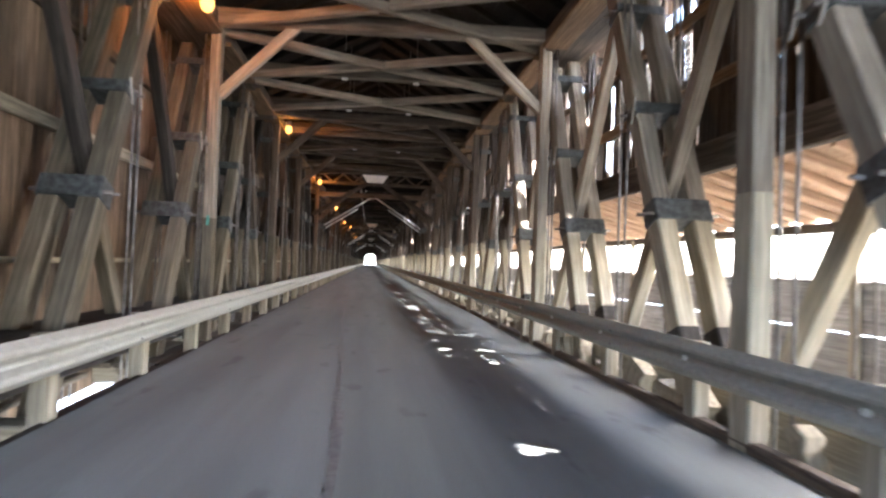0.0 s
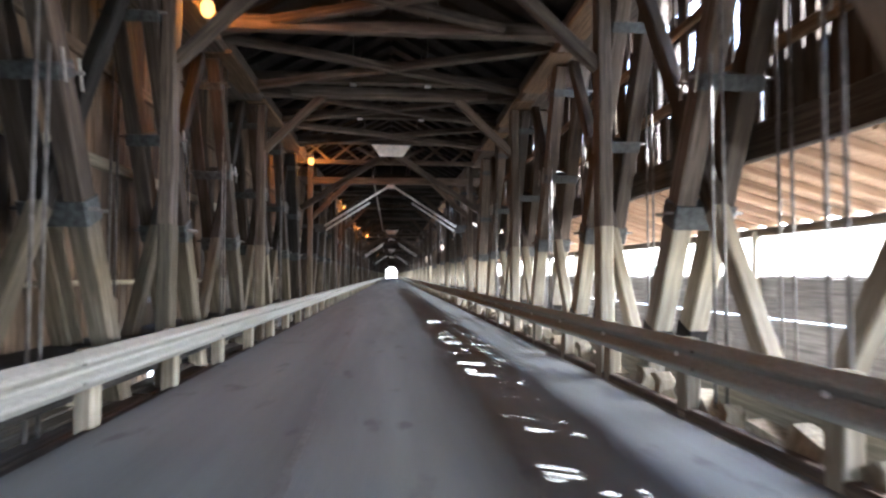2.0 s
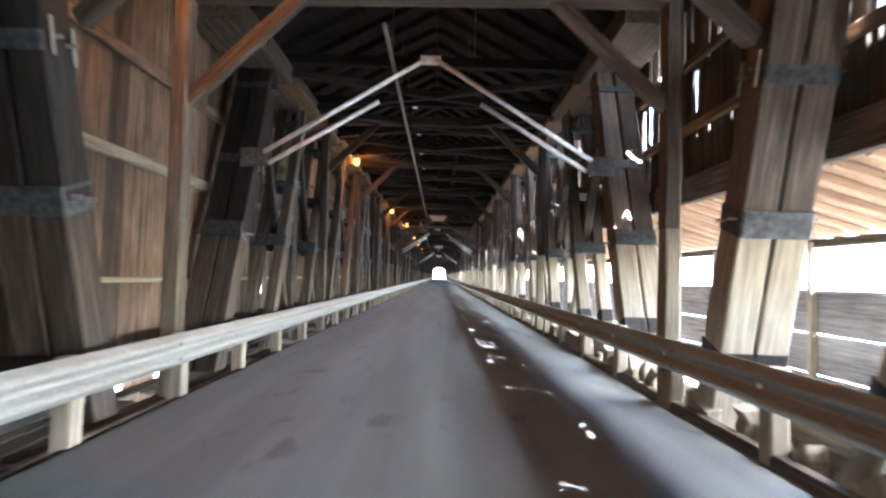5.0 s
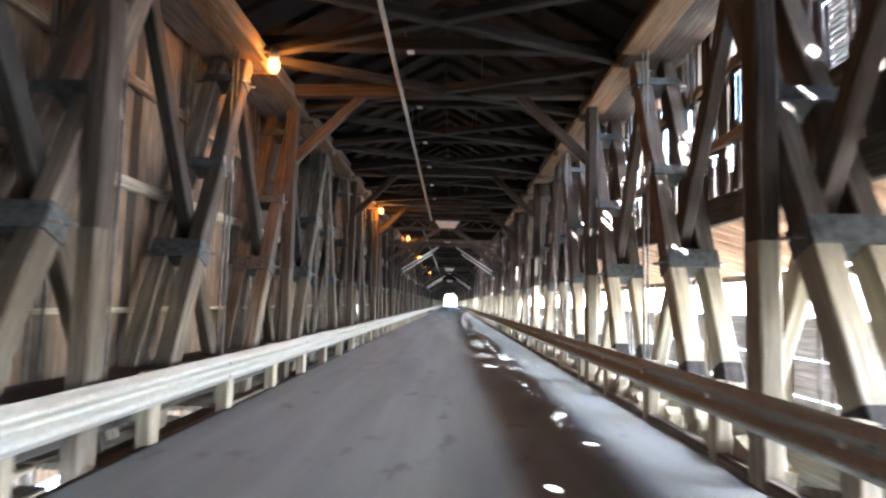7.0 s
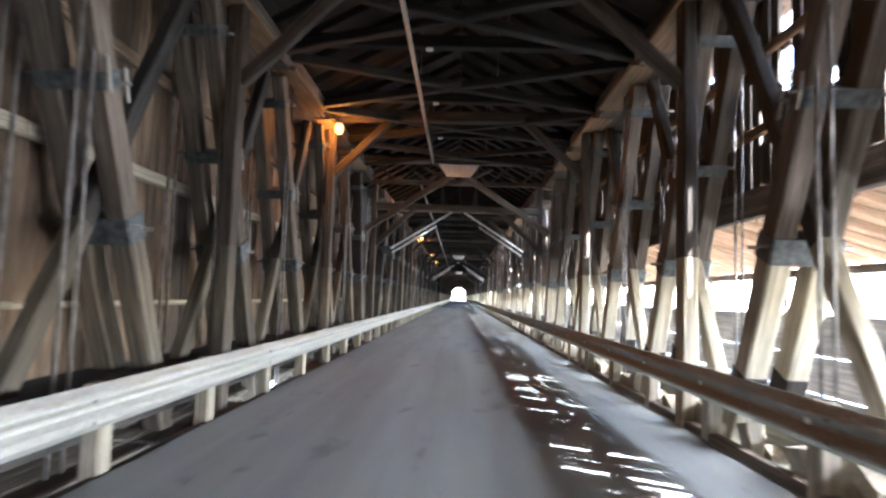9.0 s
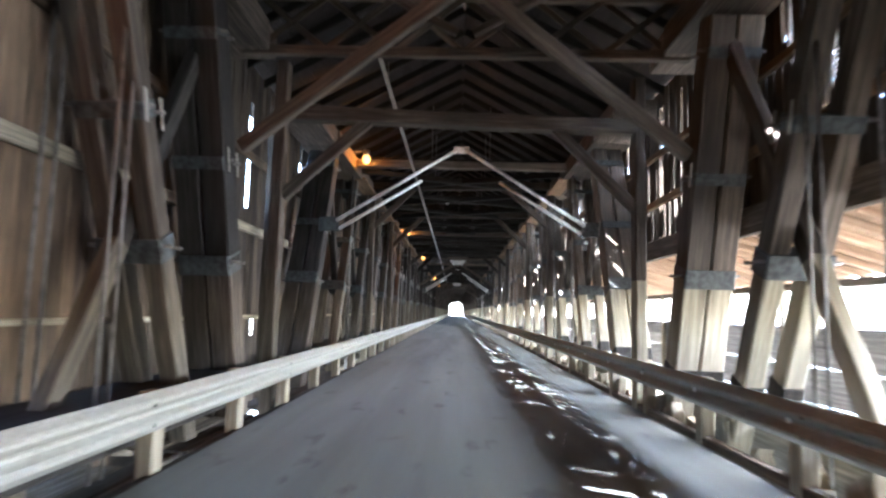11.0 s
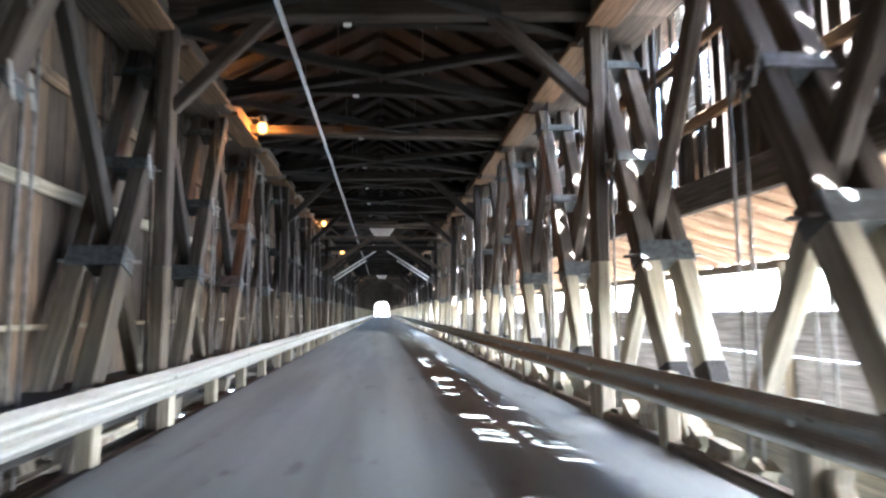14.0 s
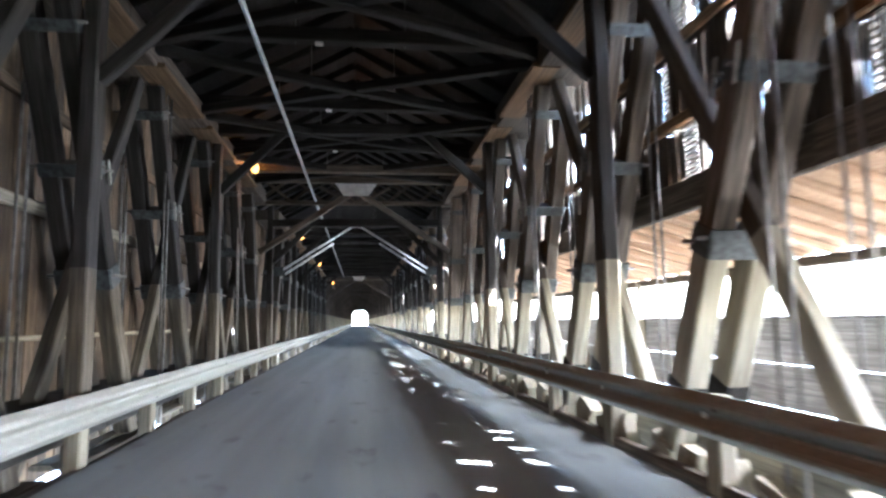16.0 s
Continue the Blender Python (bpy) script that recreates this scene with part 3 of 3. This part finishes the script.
def slat_mesh(w, rows):
    key = ("slats", round(w, 2), rows, rng.randrange(3))
    if key not in MESHES:
        h, r = Heap(), random.Random(str(key))
        for k in range(rows):
            z = 0.054 * (k + 0.5) + r.uniform(-0.003, 0.003)
            h.box((-0.055, -w / 2, z - 0.011), (0.055, w / 2, z + 0.011))
        MESHES[key] = mesh_from("slat_panel", h.v, h.f, PLANK)
    return MESHES[key]


def right_wall(name, y0, y1):
    w = empty(name, (WALL_X, (y0 + y1) / 2, 0), "weathered board wall with missing boards and open joints", "wall", kind="structure")
    strips = Heap()
    for kind, y, bw, runs in right_plan(y0, y1):
        for z0, z1 in runs:
            if kind == "batten":
                strips.box((WALL_X + 0.032, y - bw / 2, z0), (WALL_X + 0.056, y + bw / 2, z1))
            elif kind == "slats":
                place("slat_panel", slat_mesh(bw + 0.1, max(2, round((z1 - z0 + 0.06) / 0.054))), Matrix.Translation((WALL_X + 0.115, y, z0)), w, "grey weathered slats behind a missing board")
            else:
                put_board(w, 1, y, bw, z0, z1, STAINED_SHADED, 0.05)
    tagged(strips.done("battens", STAINED_SHADED, w, "narrow strips over the board joints"), kind="stuff")


def left_columns():
    r = rng.random()
    foot = -0.5 if rng.random() < 0.93 else rng.choice((-0.1, 0.05, 0.15))
    if r < 0.028:
        return [(1.12, 5.42), (foot, 0.82)]
    if r < 0.03:
        return [(0.62, 5.42)]
    return [(foot, 5.42)]


BAYS = ((START, 29.3), (29.3, 64.0), (64.0, NEAR_END))
for i, (y0, y1) in enumerate(BAYS):
    left_wall("wall_left_%d" % (i + 1), y0, y1)
    right_wall("wall_right_%d" % (i + 1), y0, y1)


def girt(s, z, y0, y1, mat, h=0.16):
    g = empty("girt", (s * (WALL_X - 0.07), (y0 + y1) / 2, z), "long horizontal timber girt nailed across the wall boards", "girt", "wall girts")
    n = round((y1 - y0) / 4.2)
    for i in range(n):
        stick("rail", (s * (WALL_X - 0.06), y0 + (y1 - y0) * i / n + 0.003, z), (s * (WALL_X - 0.06), y0 + (y1 - y0) * (i + 1) / n - 0.003, z), 0.08, h, mat, g, rough=0.003)


for z in (1.14, 2.62, 3.84):
    girt(-1, z, START, NEAR_END, PALE if z < 3 else BROWN, 0.06 if z < 2 else 0.15)
for z, h, mat in ((2.53, 0.36, OLD), (3.37, 0.13, TAN), (4.25, 0.12, TAN)):
    girt(1, z, START, NEAR_END, mat, h)

# ---- roof ----
RIDGE, EAVE = 7.5, 5.247
roof_boards = Heap()
for s in (-1, 1):
    run, rise = WALL_X + 0.68, RIDGE - EAVE
    n = 22
    for i in range(n):
        f = (i + 0.5) / n
        d = Vector((-s * run, 0, rise)).normalized()
        roof_boards.bar((s * run * (1 - f), START, EAVE - 0.1 + rise * f), (s * run * (1 - f), END, EAVE - 0.1 + rise * f), math.hypot(run, rise) / n - 0.006, 0.03, side=tuple(d))
    roof_boards.bar((s * run / 2, START, EAVE - 0.065 + rise / 2), (s * run / 2, END, EAVE - 0.065 + rise / 2), math.hypot(run, rise) + 0.05, 0.03, side=tuple(d))
# roof boards and rafters near-black: the gloom up there is in their colour
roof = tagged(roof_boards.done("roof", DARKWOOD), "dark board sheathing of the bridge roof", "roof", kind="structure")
y = START + 0.3
while y < NEAR_END + 6:
    for s in (-1, 1):
        stick("rafter", (s * (WALL_X + 0.5), y, EAVE - 0.17), (s * 0.02, y, RIDGE - 0.21), 0.06, 0.15, SHADE_AND_DARK, roof, side=(0, 1, 0))
    y += 0.93

# ---- walkway outside the right truss ----
WALK_X1 = 5.2
walk_floor = empty("walkway_floor", (4.4, 48, -0.2), "grey plank floor of the side walkway", "walkway floor", kind="structure")
x = 3.6
while x < WALK_X1 + 0.1:
    for y0, y1 in ((START, 31.0), (31.0, 66.0), (66.0, END)):
        stick("plank", (x + 0.0725, y0 + 0.003, -0.23), (x + 0.0725, y1 - 0.003, -0.23), 0.145, 0.06, PLANK, walk_floor, rough=0.002)
    x += 0.155
parapet = empty("wall_parapet", (WALK_X1, 48, 0), "grey board parapet of the side walkway", "parapet", kind="structure")
for z0, z1 in ((-0.2, 0.125), (0.137, 0.395), (0.392, 0.655), (0.667, 0.935), (0.932, 1.2)):
    n = 26
    for i in range(n):
        a, b = START + (NEAR_END - START) * i / n, START + (NEAR_END - START) * (i + 1) / n
        stick("board", (WALK_X1, a + 0.004, (z0 + z1) / 2), (WALK_X1, b - 0.004, (z0 + z1) / 2), 0.03, z1 - z0, GREY, parapet, rough=0.001)
cap = empty("handrail", (WALK_X1 - 0.02, 48, 1.2), "flat timber rail on top of the parapet", "handrail", kind="structure")
stick("rail", (WALK_X1, START, 1.225), (WALK_X1, NEAR_END, 1.225), 0.14, 0.05, GREY, cap, rough=0.002)
y = START + 1.0
while y < NEAR_END:
    p = empty("walkway_post", (WALK_X1 - 0.08, y, -0.1), "pale timber post carrying the walkway roof", "post", "walkway posts")
    stick("shaft", (WALK_X1 - 0.07, y, -0.1), (WALK_X1 - 0.07, y, 1.86), 0.1, 0.1, PALE, p)
    y += 2.8
walk_roof = empty("walkway_roof", (4.4, 48, 2.1), "sloping board roof over the side walkway", "walkway roof", kind="structure")
XW0, ZW0, XW1, ZW1 = 3.64, 2.36, 5.32, 1.88
sl = Vector((XW1 - XW0, 0, ZW1 - ZW0))
deckm = Heap()
for i in range(9):
    c0, c1 = Vector((XW0, 0, ZW0)) + sl * (i / 9), Vector((XW0, 0, ZW0)) + sl * ((i + 1) / 9)
    m = (c0 + c1) / 2
    deckm.bar((m.x, START, m.z + 0.09), (m.x, END, m.z + 0.09), sl.length / 9 - 0.004, 0.03, side=tuple(sl.normalized()))
ob = deckm.done("sheathing", SOFFIT, walk_roof, "tan roof boards seen from below")
y = START + 0.2
while y < NEAR_END:
    stick("rafter", (XW0, y, ZW0 + 0.02), (XW1, y, ZW1 + 0.02), 0.05, 0.1, SOFFIT, walk_roof, side=(0, 1, 0))
    y += 0.46
stick("eave_beam", (WALK_X1 - 0.03, START, 1.84), (WALK_X1 - 0.03, NEAR_END, 1.84), 0.1, 0.12, OLD, walk_roof, rough=0.002)


# ---- guard rails ----
def w_beam(x, s, z_top, y0, y1, parent):
    """The W section of a road guard rail, pressed from sheet steel; it faces the road."""
    prof = [(0.0, 0.0), (0.012, -0.012), (0.062, -0.045), (0.08, -0.065), (0.08, -0.085), (0.062, -0.105), (0.008, -0.14), (0.0, -0.158), (0.008, -0.176), (0.062, -0.211), (0.08, -0.231), (0.08, -0.251), (0.062, -0.271), (0.012, -0.304), (0.0, -0.316)]
    verts, faces = [], []
    n = len(prof)
    for y in (y0, y1):
        verts += [(x - s * d, y, z_top + z) for d, z in prof] + [(x - s * (d - 0.006), y, z_top + z) for d, z in prof]
    for k in range(n - 1):
        for o in (0, n):
            a, b = o + k, o + k + 1
            faces.append((a, b, b + 2 * n, a + 2 * n))
    faces += [(0, n, 3 * n, 2 * n), (n - 1, 2 * n - 1, 4 * n - 1, 3 * n - 1)]
    me = mesh_from("beam", verts, faces, GALVANISED)
    ob = new("beam", me)
    ob.parent = parent
    ob.matrix_basis = parent.matrix_basis.inverted()
    return ob


for s, x, z_top in ((-1, -2.36, 0.645), (1, 2.61, 0.70)):
    y = START
    rail = empty("guard_rail", (x, 48, 0), "galvanised steel guard rail on timber posts beside the road", "guard rail", "guard rails")
    while y < NEAR_END:
        beam = w_beam(x, s, z_top, y, y + 3.83, rail)
        for dz in (-0.09, -0.24):
            rod("bolt", (x - s * 0.02, y + 0.1, z_top + dz), (x - s * 0.092, y + 0.1, z_top + dz), 0.014, IRON, beam)
        y += 3.81
    w_beam(x, s, z_top, NEAR_END, END, rail)
    y = START + 0.6
    while y < NEAR_END:
        stick("post", (x + s * 0.1, y, -0.4), (x + s * 0.1, y, z_top - 0.02), 0.15, 0.18, PALE, rail, "pale timber rail post")
        if s < 0:
            y += 1.9
            continue
        rod("washer", (x, y, z_top - 0.158), (x - s * 0.014, y, z_top - 0.158), 0.034, TUBE, rail, "pale round bolt washer")
        y += 1.9
    if s > 0:
        sill = empty("sill_blocks", (2.8, 48, 0), "pale sawn blocks on the floor beams behind the guard rail", "sill blocks", kind="structure")
        y = START + 0.3
        while y < NEAR_END:
            h = rng.choice((0.22, 0.28, 0.36))
            m = Matrix.Translation((2.84 + rng.uniform(-0.04, 0.04), y, h / 2 - 0.1)) @ pose(0, 0, 0, rng.choice((-28, -12, 8, 20, 32)), rng.uniform(-8, 8), rng.uniform(-10, 10))
            place("block", timber_mesh(0.16, rng.choice((0.18, 0.3, 0.42)), h, PALE, 0.02), m, sill)
            y += rng.choice((0.4, 0.5, 0.65, 0.8))
    kerb = empty("kerb_timber", (x, 48, 0), "low dark timber kerb along the road edge", "kerb", kind="structure")
    kx, kz = (-2.4, -0.1) if s < 0 else (2.7, -0.02)
    stick("timber", (kx, START, kz), (kx, END, kz), 0.12, 0.16, STAINED_SHADED, kerb)

# ---- lamps ----
LAMPS = ((8.75, -2.47, 4.76), (17.55, -2.5, 4.9), (28.4, -2.5, 4.82), (42.4, -2.5, 4.84), (56.7, -2.5, 4.78), (70.3, -2.42, 5.15), (84.0, -2.42, 5.06), (97.4, -2.42, 5.03), (109.4, -2.42, 5.0), (121.0, -2.4, 4.9), (140.0, -2.4, 4.9))


def street_lamp(y, x, z):
    lamp = empty("bridge_lamp", (x, y, z), "small sodium lamp glowing orange under the roof", "lamp", "bridge lamps")
    me = bpy.data.meshes.new("bulb")
    bm = bmesh.new()
    bmesh.ops.create_uvsphere(bm, u_segments=16, v_segments=10, radius=0.095)
    for v in bm.verts:
        v.co.z *= 1.35
    bm.to_mesh(me)
    bm.free()
    me.materials.append(BULB)
    for p in me.polygons:
        p.use_smooth = True
    housing = rod("housing", (x, y, z + 0.09), (x, y, z + 0.24), 0.075, HOUSING, lamp, "dark metal lamp housing")
    ob = place("bulb", me, Matrix.Translation((x, y, z)), housing, "glowing orange glass bulb")
    ob.visible_shadow = False
    stick("arm", (x - 0.5, y, z + 0.2), (x, y, z + 0.2), 0.03, 0.03, HOUSING, lamp, side=(0, 1, 0))
    if y < 100:
        li = new("lamp_light", bpy.data.lights.new("lamp_light", "POINT"))
        li.data.energy, li.data.color, li.data.shadow_soft_size = 2.3, (1.0, 0.31, 0.04), 0.08
        li.parent = lamp


for y, x, z in LAMPS:
    street_lamp(y, x, z)

# ---- conduit under the ties ----
for x, y0, y1 in ((-0.68, 32.0, 60.5), (-1.22, 63.5, NEAR_END + 30)):
    c = empty("conduit", (x, (y0 + y1) / 2, 4.95), "pale straight conduit pipe hung below the ties", "conduit")
    rod("pipe", (x, y0, 4.95), (x, y1, 4.95), 0.035, GALVANISED, c)
    y = y0 + 1
    while y < min(y1, NEAR_END):
        rod("hanger", (x, y, 4.97), (x, y, 5.3), 0.008, IRON, c)
        y += 5.6

# ---- the rest of the bridge, far ahead ----
far_truss, far_pale, far_wall, far_dark = Heap(), Heap(), Heap(), Heap()
y = NEAR_END
k = 0
while y < END - 2.8:
    lean = 1 if (k % 13) < 7 else -1
    for s in (-1, 1):
        if y < FAR:
            break
        a, b = (y, y + 2.8) if lean > 0 else (y + 2.8, y)
        for x in (TRUSS_IN, TRUSS_OUT):
            m = a + (b - a) * 0.37
            far_truss.bar((s * x, m, SPLICE_Z), (s * x, b, CHORD_Z), 0.23, 0.29)
            far_pale.bar((s * x, a, -0.2), (s * x, m, SPLICE_Z), 0.235, 0.295)
        m = b + (a - b) * 0.37
        far_truss.bar((s * TRUSS_MID, m, SPLICE_Z), (s * TRUSS_MID, a, CHORD_Z), 0.15, 0.2)
        far_pale.bar((s * TRUSS_MID, b, -0.2), (s * TRUSS_MID, m, SPLICE_Z), 0.15, 0.2)
        if k % 2 == 0:
            far_truss.bar((s * 2.66, y, SPLICE_Z), (s * 2.66, y, 5.1), 0.2, 0.24)
            far_pale.bar((s * 2.66, y, -0.2), (s * 2.66, y, SPLICE_Z), 0.2, 0.24)
            far_truss.bar((s * 2.6, y, 3.92), (s * 1.45, y, 5.06), 0.13, 0.16, side=(0, 1, 0))
        far_truss.bar((s * TRUSS_MID, y, CHORD_Z + 0.19), (s * TRUSS_MID, y + 2.8, CHORD_Z + 0.19), 0.86, 0.38)
        far_truss.bar((s * TRUSS_MID, y, -0.33), (s * TRUSS_MID, y + 2.8, -0.33), 0.8, 0.42)
    if y > FAR:
        far_truss.bar((-3.3, y, 5.2), (3.3, y, 5.2), 0.24, 0.22, side=(0, 1, 0))
        far_truss.bar((-2.7, y, 5.1), (2.7, y + 2.8, 5.1), 0.15, 0.15, side=(0, 0, 1))
    if k % 13 == 12 and y > FAR:
        for s in (-1, 1):
            far_truss.bar((0, y, 4.8), (s * 2.7, y, 3.2), 0.15, 0.17, side=(0, 1, 0))
    for i in range(14):
        far_wall.box((-WALL_X - 0.013, y + i * 0.2, -0.1), (-WALL_X + 0.013, y + i * 0.2 + 0.196, 5.3))
    for kind, yy, bw, runs in right_plan(y, y + 2.8):
        for z0, z1 in runs:
            far_wall.box((WALL_X - 0.013 + (0.03 if kind == "batten" else 0), yy - bw / 2, z0), (WALL_X + 0.013 + (0.03 if kind == "batten" else 0), yy + bw / 2, z1))
    far_dark.box((WALK_X1 - 0.015, y, -0.1), (WALK_X1 + 0.015, y + 2.8, 1.2))
    y += 2.8
    k += 1
# far truss painted dark to carry the shade deep inside the bridge
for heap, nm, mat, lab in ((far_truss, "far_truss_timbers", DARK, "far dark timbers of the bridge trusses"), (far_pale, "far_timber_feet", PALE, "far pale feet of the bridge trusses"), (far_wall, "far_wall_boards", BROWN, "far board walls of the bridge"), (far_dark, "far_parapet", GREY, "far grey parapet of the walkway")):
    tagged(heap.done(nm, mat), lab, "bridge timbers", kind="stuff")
